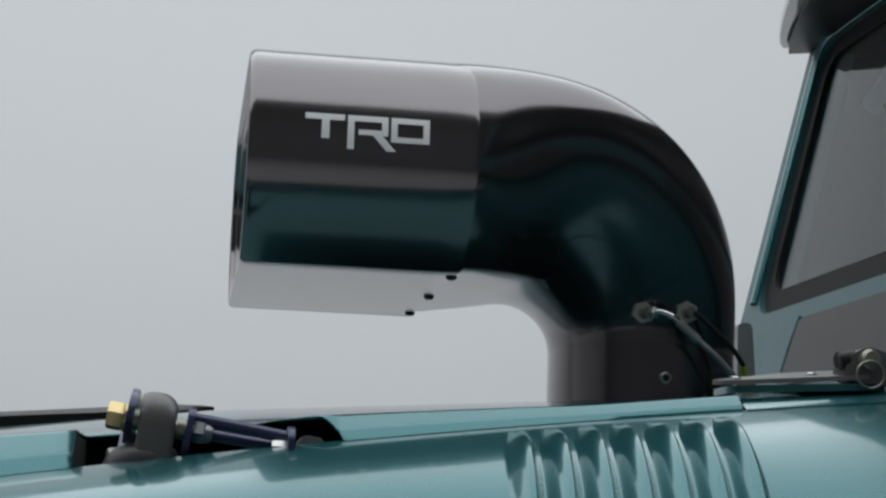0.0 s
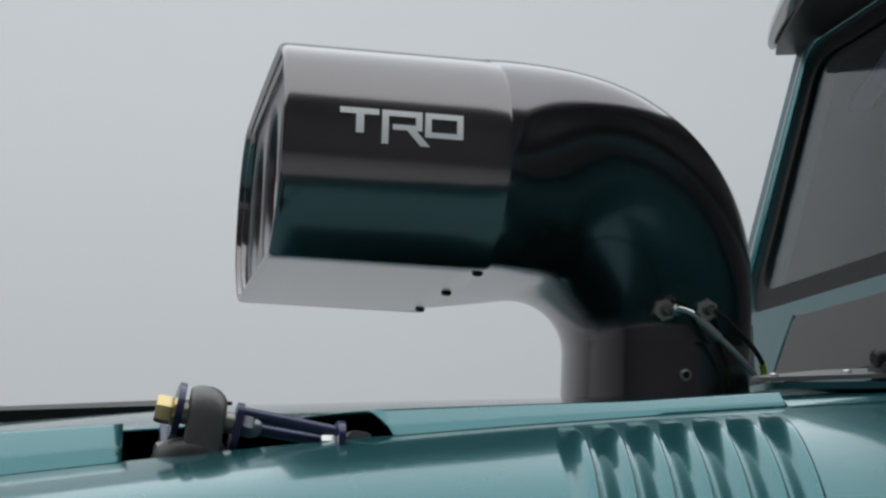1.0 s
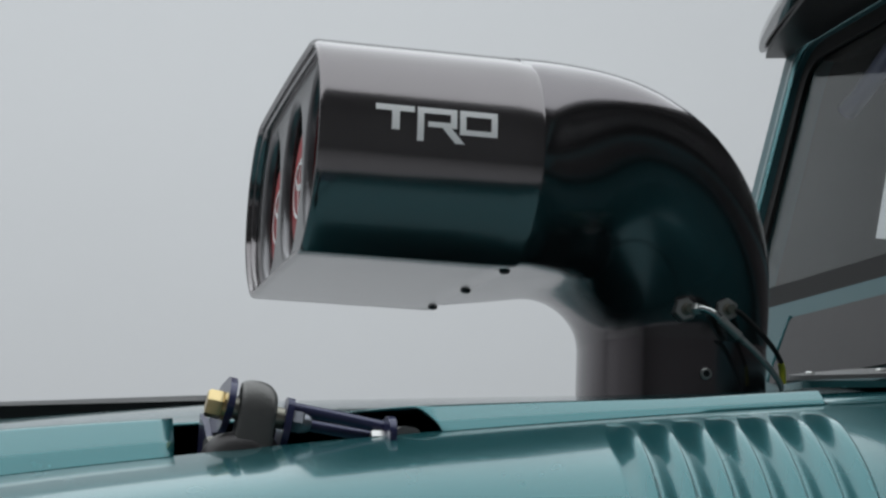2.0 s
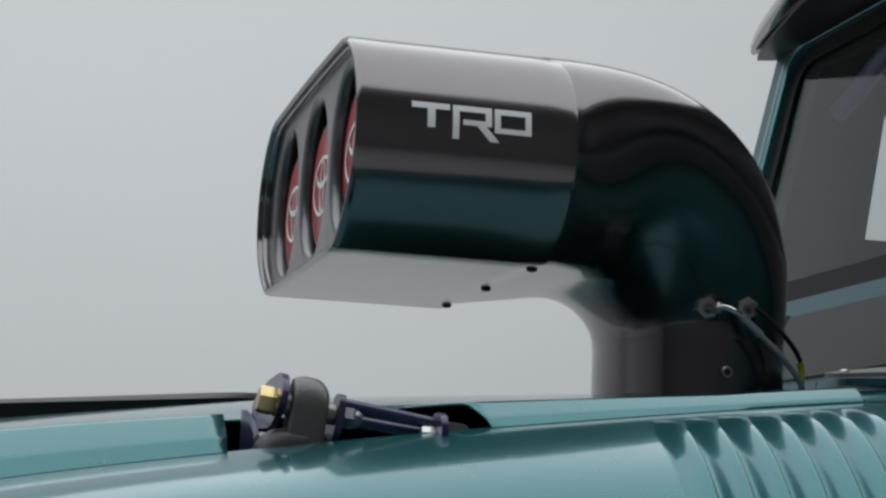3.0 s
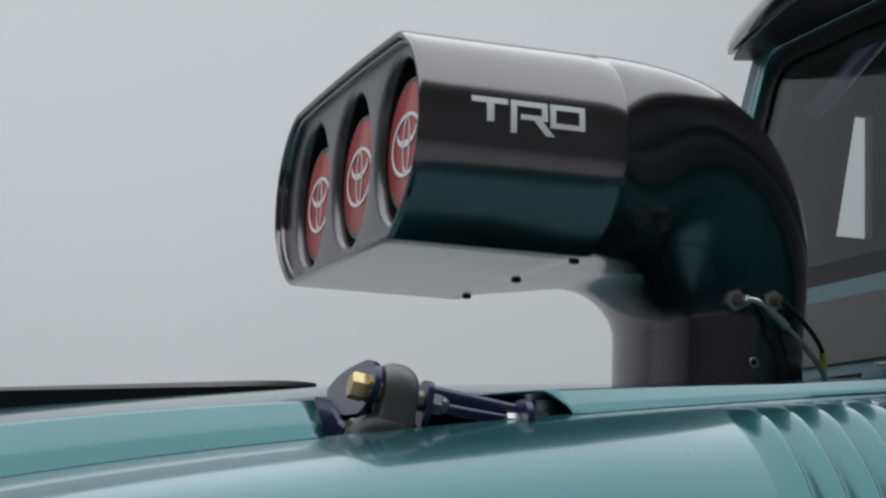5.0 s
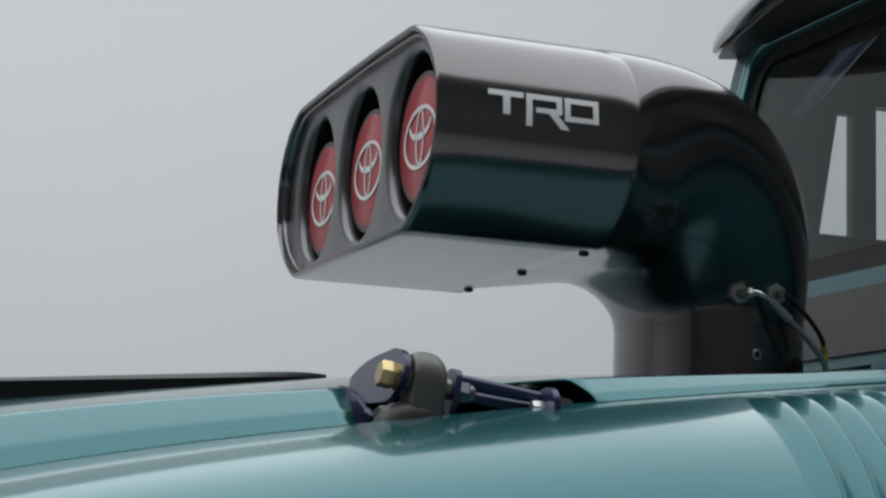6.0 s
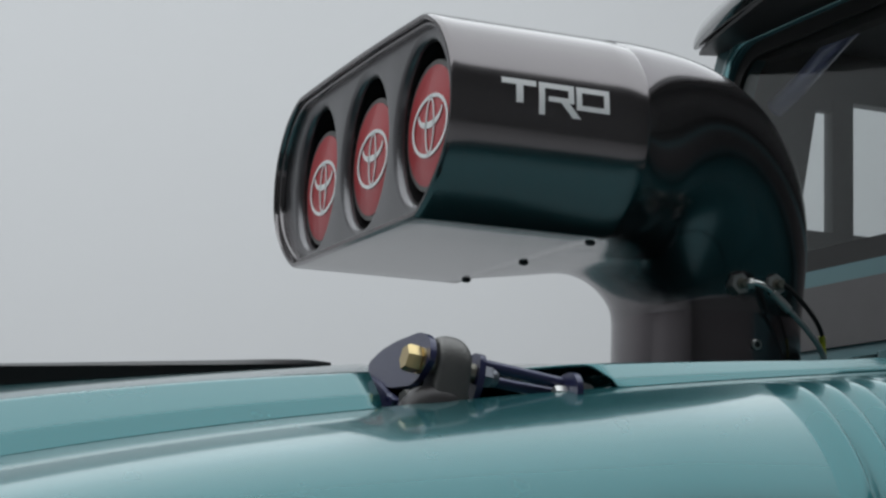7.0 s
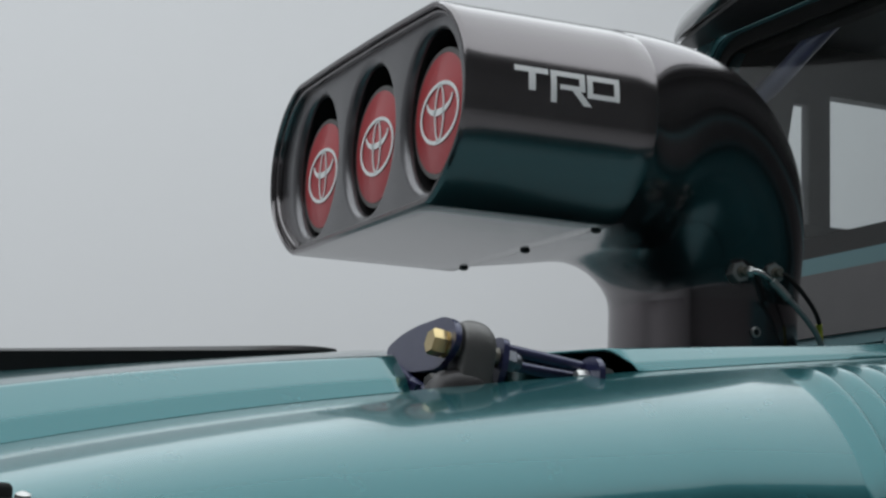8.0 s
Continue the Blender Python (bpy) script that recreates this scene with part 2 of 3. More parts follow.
def slope_at(s):
    for (a, p), (b, q) in zip(ARC, ARC[1:]):
        if s <= b:
            return p + (q - p) * (s - a) / (b - a)
    return 90.0


STEP = 0.004
SHOULDER = [(0.0, 0.0)]
for k in range(int(0.75 / STEP)):
    a = radians(slope_at((k + 0.5) * STEP))
    SHOULDER.append((SHOULDER[-1][0] + STEP * math.cos(a), SHOULDER[-1][1] + STEP * math.sin(a)))


def shoulder(x, s, out=0.0):
    """A point on the near wing, s along its arc from the bonnet's edge, pushed out along the normal."""
    full = 1 - 0.20 * max(0.0, min(1.0, (x - 0.22) / 0.22))
    s = s * full
    k = max(0, min(len(SHOULDER) - 2, int(s / STEP)))
    f = s / STEP - k
    d = SHOULDER[k][0] + f * (SHOULDER[k + 1][0] - SHOULDER[k][0])
    h = SHOULDER[k][1] + f * (SHOULDER[k + 1][1] - SHOULDER[k][1])
    d, h = d / full, h / full
    a = radians(slope_at(s))
    fade = max(0.0, 1 - h / 0.25)
    return Vector((x, EDGE + 0.003 - d - out * math.sin(a), crease(x) * fade + crease(0.3) * (1 - fade) + 0.0003 - h + out * math.cos(a)))


ss = span(0, 0.46, 60) + [0.55, 0.65, 0.74]
XS = span(-0.85, 0.9, 110)


def wing(name, mirror, label):
    bm = sheet(lambda x, s: shoulder(x, s), XS, ss)
    # inner flange under the bonnet
    flange = [[bm.verts.new((x, EDGE + dy, crease(x) - 0.003 - dz)) for dy, dz in ((0.0005, 0), (0.05, 0.012), (0.12, 0.03))] for x in XS]
    for a, b in zip(flange, flange[1:]):
        for j in range(2):
            bm.faces.new((a[j], b[j], b[j + 1], a[j + 1]))
    if mirror:
        for v in bm.verts:
            v.co.y = 2 * YC - v.co.y
    return part(name, bm, TEAL, truck, label, 40)


near_wing = wing("fender", False, "glossy teal front wing with a rounded shoulder and pressed louvres")
wing("fender", True, "glossy teal front wing")

# pressed louvres in the near wing
PITCH, LOUVRE_H = 0.0249, 0.0125
for k in range(7):
    x0 = 0.3500 + PITCH * k
    s_top = 0.012
    us = span(0, 0.64, 14) + span(0.665, 1, 14)
    svals = span(s_top, 0.44, 56)

    def louvre(u, s):
        grow = math.sin(math.pi / 2 * min(1.0, (s - s_top) / 0.075)) ** 1.15 * min(1.0, (0.44 - s) / 0.02)
        rise = math.sin(math.pi / 2 * u / 0.64) ** 1.5 if u < 0.64 else 0.5 + 0.5 * math.cos(math.pi * (u - 0.64) / 0.36)
        w = 0.60 + 0.40 * min(1.0, (s - s_top) / 0.04)
        return shoulder(x0 - 0.08 * min(s - 0.03, 0.15) + PITCH * (0.64 + (u - 0.64) * w), s, -0.0003 + LOUVRE_H * rise * grow)
    part("louver", sheet(louvre, us, svals), TEAL, near_wing, "", 50)

# black plate added at the slot's front end, under the rolled edge, as shade
edge_line = [hood_point(0.055, v) for v in span(-0.985, -0.35, 24)]
plate = [(p.y + 0.0025, p.z - 0.0035) for p in edge_line] + [(edge_line[-1].y, 1.20), (edge_line[0].y + 0.0025, 1.20)]
part("slot_dark_plate", prism(plate, "x", 0.0535, 0.0555), MATT, truck, "matt black plate added to keep the slot dark beside the hinge")
# black block below the bonnet, standing for the engine bay's shade
part("engine_bay_dark", box(-0.8, 0.5, 1.262, 2 * YC - 1.262, 0.95, 1.225, 0.01), MATT, truck, "matt black block standing for the shade under the bonnet")
# flat black insert on the bonnet's crown
def strip_half(x):
    return min(0.11, 0.018 + 0.24 * (0.158 - x)) * (1 if x < 0.14 else math.sqrt(max(0.02, (0.158 - x) / 0.018)))


bm = sheet(lambda x, w: Vector((x, YC + w * strip_half(x), crown(x) + 0.0095 - 0.004 * max(0.0, (x - 0.10) / 0.058) ** 2 - 0.0065 * abs(w) ** 3)),
           span(-0.84, 0.12, 40) + span(0.125, 0.1575, 10), span(-1, 1, 16))
low = bmesh.ops.extrude_face_region(bm, geom=bm.faces[:])
for g in low["geom"]:
    if isinstance(g, bmesh.types.BMVert):
        g.co.z -= 0.003 + 0.005 * min(1.0, (0.158 - g.co.x) / 0.04) + 0.042 * (0.158 - g.co.x)
part("hood_insert", bm, BLACK, truck, "black tapering insert along the bonnet's middle")

# cowl between bonnet and windscreen
def cowl_point(x, v):
    p = hood_point(0.535, v)
    q = min(1.0, (min(p.y, 2 * YC - p.y) - EDGE) / 0.05)
    low_z, top_z = crease(x), p.z + 0.10 * (x - 0.535) - 0.001
    return Vector((x, p.y, low_z + (top_z - low_z) * (1 - (1 - q) ** 2)))


bm = sheet(cowl_point, span(0.539, 0.90, 24), vs)
low = bmesh.ops.extrude_face_region(bm, geom=bm.faces[:])
for g in low["geom"]:
    if isinstance(g, bmesh.types.BMVert):
        g.co.z -= 0.02
part("cowl", bm, TEAL, truck, "glossy teal cowl panel before the windscreen", 40)

# windscreen: a plane that leans back 14 degrees
LEANBACK = math.tan(radians(14))


def screen(y, z, out=0.0):
    return Vector((0.983 + (z - 1.915) * LEANBACK - out, y, z))


Y0, Y1 = 2 * YC - 2.279, 2.279


def frame_bar(outer, inner, depth, out):
    """A flat ring between two outlines in the screen's plane, with thickness."""
    bm = bmesh.new()
    loops = []
    for outl, o in ((outer, out), (inner, out), (inner, out - depth), (outer, out - depth)):
        loops.append([bm.verts.new(screen(y, z, o)) for y, z in outl])
    n = len(outer)
    for a, b in zip(loops, loops[1:] + loops[:1]):
        for k in range(n):
            bm.faces.new((a[k], a[(k + 1) % n], b[(k + 1) % n], b[k]))
    edges = [e for e in bm.edges if e.calc_face_angle(0) > 0.8]
    bmesh.ops.bevel(bm, geom=edges, offset=0.010, segments=4, profile=0.5, affect="EDGES")
    return bm


def rounded(y0, y1, z0, z1, r):
    return fillet([(y0, z0), (y1, z0), (y1, z1), (y0, z1)], r, 8)


part("windscreen_frame", frame_bar(rounded(Y0, Y1, 1.40, 1.955, 0.05), rounded(Y0 + 0.056, Y1 - 0.056, 1.520, 1.905, 0.055), 0.05, 0.012), TEAL_DIMMED, truck, "teal windscreen surround, its paint dimmed for dark reflections")
part("windscreen_gasket", frame_bar(rounded(Y0 + 0.056, Y1 - 0.056, 1.520, 1.905, 0.055), rounded(Y0 + 0.076, Y1 - 0.076, 1.551, 1.88, 0.045), 0.008, 0.004), RUBBER, truck, "black rubber windscreen gasket")
bm = bmesh.new()
pane = rounded(Y0 + 0.066, Y1 - 0.066, 1.537, 1.893, 0.05)
bm = loft([[screen(y, z, 0.0) for y, z in pane], [screen(y, z, -0.005) for y, z in pane]])
glass = part("windscreen_pane", bm, GLASS, truck, "clear windscreen glass", 30)
glass.visible_shadow = False

panel = fillet([(2 * YC - 2.035, 1.415), (2.035, 1.415), (2.015, 1.497), (2 * YC - 2.015, 1.497)], 0.012)
bm = loft([[screen(y, z, 0.012) for y, z in panel], [screen(y, z, 0.0165) for y, z in panel]])
part("screen_panel", bm, STRAPM, truck, "dark grey satin panel below the windscreen", 30)

part("rib", tube([screen(2.043, 1.418, 0.012), screen(2.034, 1.46, 0.0125), screen(2.022, 1.50, 0.012)], 0.004, 10), TEAL, truck, "raised teal rib beside the panel")

bead = rounded(Y0 + 0.045, Y1 - 0.045, 1.5085, 1.916, 0.052)
bead = [(Y1 - 0.045, 1.54)] + [p for p in bead if p[1] > 1.80] + [(Y0 + 0.045, 1.54)]
ring = [screen(y, z, 0.014) for y, z in bead]


def bead_point(i, a):
    here = ring[i]
    along = (ring[min(i + 1, len(ring) - 1)] - ring[max(i - 1, 0)]).normalized()
    face = Vector((-math.cos(radians(14)), 0, math.sin(radians(14))))
    side = along.cross(face)
    return here + face * (0.0042 * math.cos(a)) + side * (0.0110 * math.sin(a))


part("surround_bead", sheet(bead_point, list(range(len(ring))), [j * math.tau / 12 for j in range(12)], False, True), TEAL, truck, "glossy teal bead round the windscreen", 60)

# sun visor over the screen
bm = bmesh.new()
vis_prof = [(0.06, 0.035), (0.02, 0.045), (-0.03, 0.040), (-0.07, 0.027), (-0.10, 0.008), (-0.115, -0.012), (-0.1195, -0.022), (-0.117, -0.029), (-0.108, -0.031), (-0.09, -0.027), (-0.04, -0.022), (0.0, -0.018), (0.06, -0.018)]
rings = []
for y in span(Y0 - 0.005, Y1 + 0.005, 64):
    e = min(y - (Y0 - 0.005), (Y1 + 0.005) - y)
    k = min(1.0, e / 0.28) ** 0.8
    rings.append([(0.985 + (px - 0.02) * (0.40 + 0.60 * k), y, 1.935 + pz * (0.78 + 0.22 * k)) for px, pz in vis_prof])
part("sun_visor", loft(rings), GLOSS, truck, "glossy black sun visor above the windscreen", 50)

# black slab added below the visor so its underside stays in shade
rings = []
for y in span(Y0 - 0.002, Y1 + 0.002, 48):
    k = min(1.0, (min(y - Y0 + 0.005, Y1 + 0.005 - y)) / 0.28) ** 0.8
    front = 0.985 - 0.112 * (0.40 + 0.60 * k)
    rings.append([(0.995, y, 1.9245), (front, y, 1.908), (front, y, 1.9025), (0.975, y, 1.9065), (0.995, y, 1.9085)])
part("visor_dark_slab", loft(rings), BLACK, truck, "black slab added to darken the visor's underside")

# cab: roof, side walls with window openings, back wall
part("roof", box(1.0, 2.15, Y0 - 0.01, Y1 + 0.01, 1.955, 2.0, 0.015, 3), TEAL, truck, "teal cab roof")


def cab_side(y0, y1):
    bm = bmesh.new()
    pieces = [
        [(0.90, 0.70), (2.15, 0.70), (2.15, 1.650), (0.945, 1.650)],
        [(0.995, 1.856), (2.15, 1.856), (2.15, 1.955), (1.0, 1.955)],
        [(1.90, 1.650), (2.15, 1.650), (2.15, 1.862), (1.90, 1.862)],
    ]
    for p in pieces:
        a = [bm.verts.new((x, y0, z)) for x, z in p]
        b = [bm.verts.new((x, y1, z)) for x, z in p]
        bm.faces.new(a), bm.faces.new(b)
        for k in range(4):
            bm.faces.new((a[k], a[(k + 1) % 4], b[(k + 1) % 4], b[k]))
    return bm


part("cab_side", cab_side(2.255, 2.28), TRIM, truck, "dark cab side with a window opening", 30)
part("cab_side", cab_side(2 * YC - 2.28, 2 * YC - 2.255), TRIM, truck, "dark cab side with a window opening", 30)
for m in (2.255, 2 * YC - 2.28):
    part("window_post", box(1.160, 1.200, m, m + 0.025, 1.645, 1.88, 0.004), TRIM, truck, "dark upright post between the side windows")
    part("window_head", box(1.010, 1.170, m + 0.002, m + 0.023, 1.838, 1.870, 0.003), TRIM, truck, "dark head trim over the quarter window")
    part("pillar_trim", prism([(0.945, 1.64), (1.097, 1.64), (1.138, 1.88), (1.01, 1.88)], "y", m, m + 0.025, 0.004), TRIM, truck, "dark pillar trim")
part("cab_back", box(2.12, 2.15, Y0, Y1, 0.75, 1.98, 0.005), TRIM, truck, "dark cab back wall")
part("dash", box(0.92, 1.15, Y0 + 0.04, Y1 - 0.04, 1.25, 1.525, 0.03, 3), TRIM, truck, "dark dashboard top")
LINER = material("dark_grey_headliner_cloth", (0.075, 0.077, 0.08), 0.9, 0.0, 0.0, 0.2, 400, 0.1, 20)
CAGE = material("blue_cage_paint", (0.2145, 0.2217, 0.4004), 0.35, 0.0, 0.6, 0.05, 500, 0.06, 20)
part("roll_cage_bar", tube([(1.04, 2.225, 1.822), (1.045, 2.18, 1.842), (1.045, 2.075, 1.8865), (1.045, 1.965, 1.932), (1.045, 1.925, 1.946)], 0.0140, 14), CAGE, truck, "navy roll cage tube inside the cab")
pad = fillet([(2.222, 1.93), (2.220, 1.886), (2.17, 1.880), (2.04, 1.874), (1.85, 1.872), (1.74, 1.880), (1.735, 1.93)], [0, 0.02, 0.03, 0.05, 0.05, 0.03, 0])
part("inner_visor", prism(pad, "x", 0.998, 1.018, 0.004), MATT, truck, "black padded sun visor behind the glass")
part("inner_visor", prism([(2 * YC - y, z) for y, z in pad], "x", 0.998, 1.018, 0.004), MATT, truck, "black padded sun visor behind the glass")
part("headliner", box(1.03, 2.1, Y0 + 0.02, Y1 - 0.02, 1.932, 1.952, 0.005), LINER, truck, "dark grey cloth headliner")
# body shell below, closing the truck
part("body_shell", box(-0.8, 2.2, 2 * YC - 2.30, 2.30, 0.55, 0.94, 0.05, 3), TEAL, truck, "teal lower body shell")
for x in (-0.45, 1.75):
    for y in (YC - 0.72, YC + 0.72):
        wheel = part("wheel", turned((x, y - 0.11, 0.38), (0, 1, 0), [(0.0, 0.24), (0.02, 0.34), (0.05, 0.38), (0.17, 0.38), (0.20, 0.34), (0.22, 0.24)], 40), RUBBER, truck, "black off-road tyre")

# ---- air scoop ----
scoop = thing("air_scoop", (0.55, YC, 1.34), "gunmetal three-throat air intake scoop standing on the teal bonnet", "air scoop")
ZC, HH = 1.5418, 0.0926        # middle height and half height of the scoop's mouth
FAR = 1.032                    # the far flank bulges a little more


def mouth(grow=0.0, n_side=14):
    """Outline of the scoop across the truck, as (y, z) about its middle, pushed out by grow."""
    h = HH + grow
    top, wide, bot = 0.190 + grow * 0.6, 0.250 + grow, 0.176 + grow * 0.6
    pts = []
    for y in span(-top + 0.02, top - 0.02, 12):
        pts.append((y, h + 0.003 * (1 - (y / top) ** 2)))

    def flank(sign):
        line = []
        for z in span(h, -h, n_side * 2):
            w = top if z > 0 else bot
            q = abs(z / h)
            line.append((sign * (wide - (wide - w) * q ** 2.3), z))
        return line
    right = flank(1)
    # soft upper corner
    c0, c1, c2 = Vector((top - 0.02, h)), Vector((top - 0.002, h)), Vector(right[3])
    pts += [tuple((1 - t) ** 2 * c0 + 2 * t * (1 - t) * c1 + t * t * c2) for t in (0.2, 0.4, 0.6, 0.8)]
    pts += right[3:-1]
    c0, c1, c2 = Vector(right[-2]), Vector(right[-1]), Vector((bot - 0.006, -h))
    pts += [tuple((1 - t) ** 2 * c0 + 2 * t * (1 - t) * c1 + t * t * c2) for t in (0.33, 0.66)]
    for y in span(bot - 0.006, -bot + 0.006, 12):
        pts.append((y, -h))
    left = [(-y, z) for y, z in reversed(right)]
    c0, c1, c2 = Vector((-bot + 0.006, -h)), Vector(left[0]), Vector(left[1])
    pts += [tuple((1 - t) ** 2 * c0 + 2 * t * (1 - t) * c1 + t * t * c2) for t in (0.33, 0.66)]
    pts += left[1:-3]
    c0, c1, c2 = Vector(left[-4]), Vector((-top + 0.002, h)), Vector((-top + 0.02, h))
    pts += [tuple((1 - t) ** 2 * c0 + 2 * t * (1 - t) * c1 + t * t * c2) for t in (0.2, 0.4, 0.6, 0.8)]
    return [(y * FAR if y > 0 else y, z) for y, z in pts]


def at_x(x, outl):
    return [(x, YC + y, ZC + z) for y, z in outl]


XF, XB = 0.1688, 0.360         # mouth and rear seam
rings = [at_x(0.194, mouth(-0.0066)), at_x(0.178, mouth(-0.0064)), at_x(XF + 0.0040, mouth(-0.0060)), at_x(XF + 0.001, mouth(-0.0052)), at_x(XF, mouth(-0.0038)),
         at_x(XF + 0.0005, mouth(-0.0020)), at_x(XF + 0.003, mouth(-0.0004)), at_x(XF + 0.006, mouth(0.0))]
rings += [at_x(x, mouth(0.0)) for x in span(0.19, XB - 0.003, 8)] + [at_x(XB, mouth(-0.001)), at_x(XB, mouth(-0.006))]
housing = part("housing", loft(rings, False, True), GUN, scoop, "satin gunmetal scoop housing", 40)

def half_mouth(z):
    q = min(1.0, abs(z / HH))
    return 0.250 - (0.250 - (0.190 if z > 0 else 0.176)) * q ** 2.3


lip_rings = [at_x(XF + 0.0110, mouth(-0.0062)), at_x(XF + 0.0062, mouth(-0.0066)), at_x(XF + 0.0052, mouth(-0.0078)), at_x(XF + 0.0056, mouth(-0.0090)), at_x(XF + 0.0070, mouth(-0.0098)), at_x(XF + 0.0120, mouth(-0.0100))]
part("rim_lip", loft(lip_rings, False, False), GUN, scoop, "rounded inner lip of the scoop's mouth", 60)


# throat plate with three bell mouths
PLATE, DISC_X, GAP = 0.1810, 0.1908, 0.148
NB = 96
BELL_Y, BELL_Z, FLARE = 0.0695, 0.0826, 0.0085
for k in (-1, 0, 1):
    cy = YC - 0.001 + k * GAP
    ZD = 1.5356 - 0.0035 * k

    def cell(i, a):
        """i: rings from the cell's edge through the rolled lip into the throat."""
        c, s = math.cos(a), math.sin(a)
        if i == 0:
            left = GAP / 2 if k > -1 else 0.1060
            right = GAP / 2 if k < 1 else 0.1060
            lim = (right if c > 0 else left)
            t = min(lim / max(abs(c), 1e-6), 0.0862 / max(abs(s), 1e-6))
            while abs(k * GAP + c * t) > half_mouth(s * t + 0.001) * (FAR if k * GAP + c * t > 0 else 1.0) - 0.006:
                t *= 0.99
            return Vector((PLATE, cy + c * t, ZC + 0.001 + s * t))
        q = (i - 1) / 8 * math.pi / 2
        inward = FLARE * math.sin(q)
        return Vector((PLATE + FLARE * (1 - math.cos(q)), cy + c * (BELL_Y - inward), ZC - 0.0005 + s * (BELL_Z - inward)))
    bm = sheet(cell, list(range(10)), [j * math.tau / NB for j in range(NB)], False, True)
    throat = part("throat", bm, GUN_FACE, scoop, "gunmetal bell mouth with a rolled lip", 30)
    bore = sheet(lambda x, a: Vector((PLATE + FLARE + x, cy + (BELL_Y - FLARE + 0.0001) * math.cos(a), ZC - 0.0005 + (BELL_Z - FLARE + 0.0001) * math.sin(a))), [-0.0003, 0.03, 0.06, 0.09], [j * math.tau / NB for j in range(NB)], False, True)
    part("bore", bore, GUN_GLOSS, scoop, "dark metal throat bore", 60)
    disc = part("butterfly", turned((DISC_X + 0.006, cy, ZD), (-1, 0, 0), [(0, 0.0603), (0.004, 0.0603), (0.0048, 0.0596), (0.0048, 0.0557), (0.0052, 0.0005)], 64), LUG, scoop, "grey butterfly plate")
    part("face", turned((DISC_X + 0.0012, cy, ZD), (-1, 0, 0), [(-0.001, 0.0552), (0.0006, 0.0552), (0.0010, 0.0545), (0.0011, 0.0005)], 64), RED, disc, "red painted disc face")

    def oval(name, a, b, w0, w1, z, lo=0.0, hi=math.tau, n=48, taper=False):
        x = DISC_X - 0.0004
        full = hi - lo > 6.2
        pts = [lo + (hi - lo) * j / n for j in range(n if full else n + 1)]

        def p(i, t):
            thin = 0.25 + 0.75 * abs(math.sin(t)) if taper else 1.0
            g, xx = [(-w0 * thin, x), (-w0 * thin, x - 0.0006), (w1, x - 0.0006), (w1, x)][i]
            return Vector((xx, cy + (a + g) * math.cos(t), ZD + z + (b + g) * math.sin(t)))
        part(name, sheet(p, [0, 1, 2, 3], pts, True, full), WHITE, disc, "white oval mark", 30)
    oval("mark", 0.0402, 0.0270, 0.0018, 0.0018, 0.0)
    oval("mark", 0.0092, 0.0254, 0.0012, 0.0012, 0.0, n=36)
    oval("mark", 0.0276, 0.0146, 0.0052, 0.0010, 0.0134, math.pi, math.tau, 28, True)
for y in (-GAP / 2, GAP / 2):
    for z0, z1 in ((0.035, 0.087), (-0.087, -0.035)):
        part("web", box(PLATE + 0.0006, PLATE + 0.004, YC + y - 0.012 * 0.5, YC + y + 0.012 * 0.5, ZC + z0, ZC + z1), GUN_FACE, scoop)
# black sheet behind the bores in place of the duct's own darkness
part("dark_backing", loft([at_x(0.285, mouth(-0.004)), at_x(0.29, mouth(-0.004))]), MATT, scoop, "black sheet standing for the dark depth inside the scoop")

# elbow: swept about a cross axis from level to upright, then straight down into the bonnet
EX, EZ = 0.420, 1.405
RUN = EX - XB                  # level run before the bend
ARC_LEN = RUN + 0.14 * math.pi / 2
MOUTH = mouth(-0.004)


def ramp(a, b, v):
    return max(0.0, min(1.0, (v - a) / (b - a)))


def elbow_ring(d):
    """Cross-section d metres along the duct's middle line from the rear seam."""
    slide = RUN - d if d < RUN else 0.0
    down = max(0.0, d - ARC_LEN)
    phi = ramp(0.0, math.pi / 2, (d - RUN) / 0.14) * math.pi / 2
    t = phi / (math.pi / 2)
    ri = 0.049 + 0.0065 * t
    ro = 0.2300 + 0.0030 * ramp(0.0, 0.07, d) + 0.0100 * math.sin(math.pi * t) ** 1.3 - 0.005 * t
    half = 0.2475 - 0.1445 * ramp(0.0, 0.264, d) ** 1.2
    q = ramp(0.0, 0.29, d)
    m = q * q * (3 - 2 * q)
    out = []
    for y, z in MOUTH:
        by, bz = y / 0.246, z / (HH - 0.004)
        a = math.atan2(z / HH, y / 0.25)
        c, s = math.cos(a), math.sin(a)
        n = 4.4 - 1.5 * q if s > 0 else 2.5
        k = (abs(c) ** n + abs(s) ** n) ** (-1 / n)
        yy, zz = (by + (c * k - by) * m) * half, bz + (s * k - bz) * m
        yy *= 1 + math.sin(math.pi * ramp(0.0, ARC_LEN, d)) ** 0.8 * (0.19 * zz - 0.09)
        r = (ri + ro) / 2 + zz * (ro - ri) / 2
        out.append(Vector((EX + r * math.sin(phi) - slide, YC + yy, EZ + r * math.cos(phi) - down)))
    return out


rings = [elbow_ring(d) for d in span(-0.03, ARC_LEN, 62)]
for _ in range(24):            # fair the duct along its length
    rings = [rings[0]] + [[(p + 2 * q + r) / 4 for p, q, r in zip(*three)] for three in zip(rings, rings[1:], rings[2:])] + [rings[-1]]
for k, ring in enumerate(rings):
    ease = ramp(8, 30, k)      # round the section off behind the seam
    for _ in range(12):
        ring = [p + ease * 0.25 * (ring[j - 1] + ring[(j + 1) % len(ring)] - 2 * p) for j, p in enumerate(ring)]
    rings[k] = ring
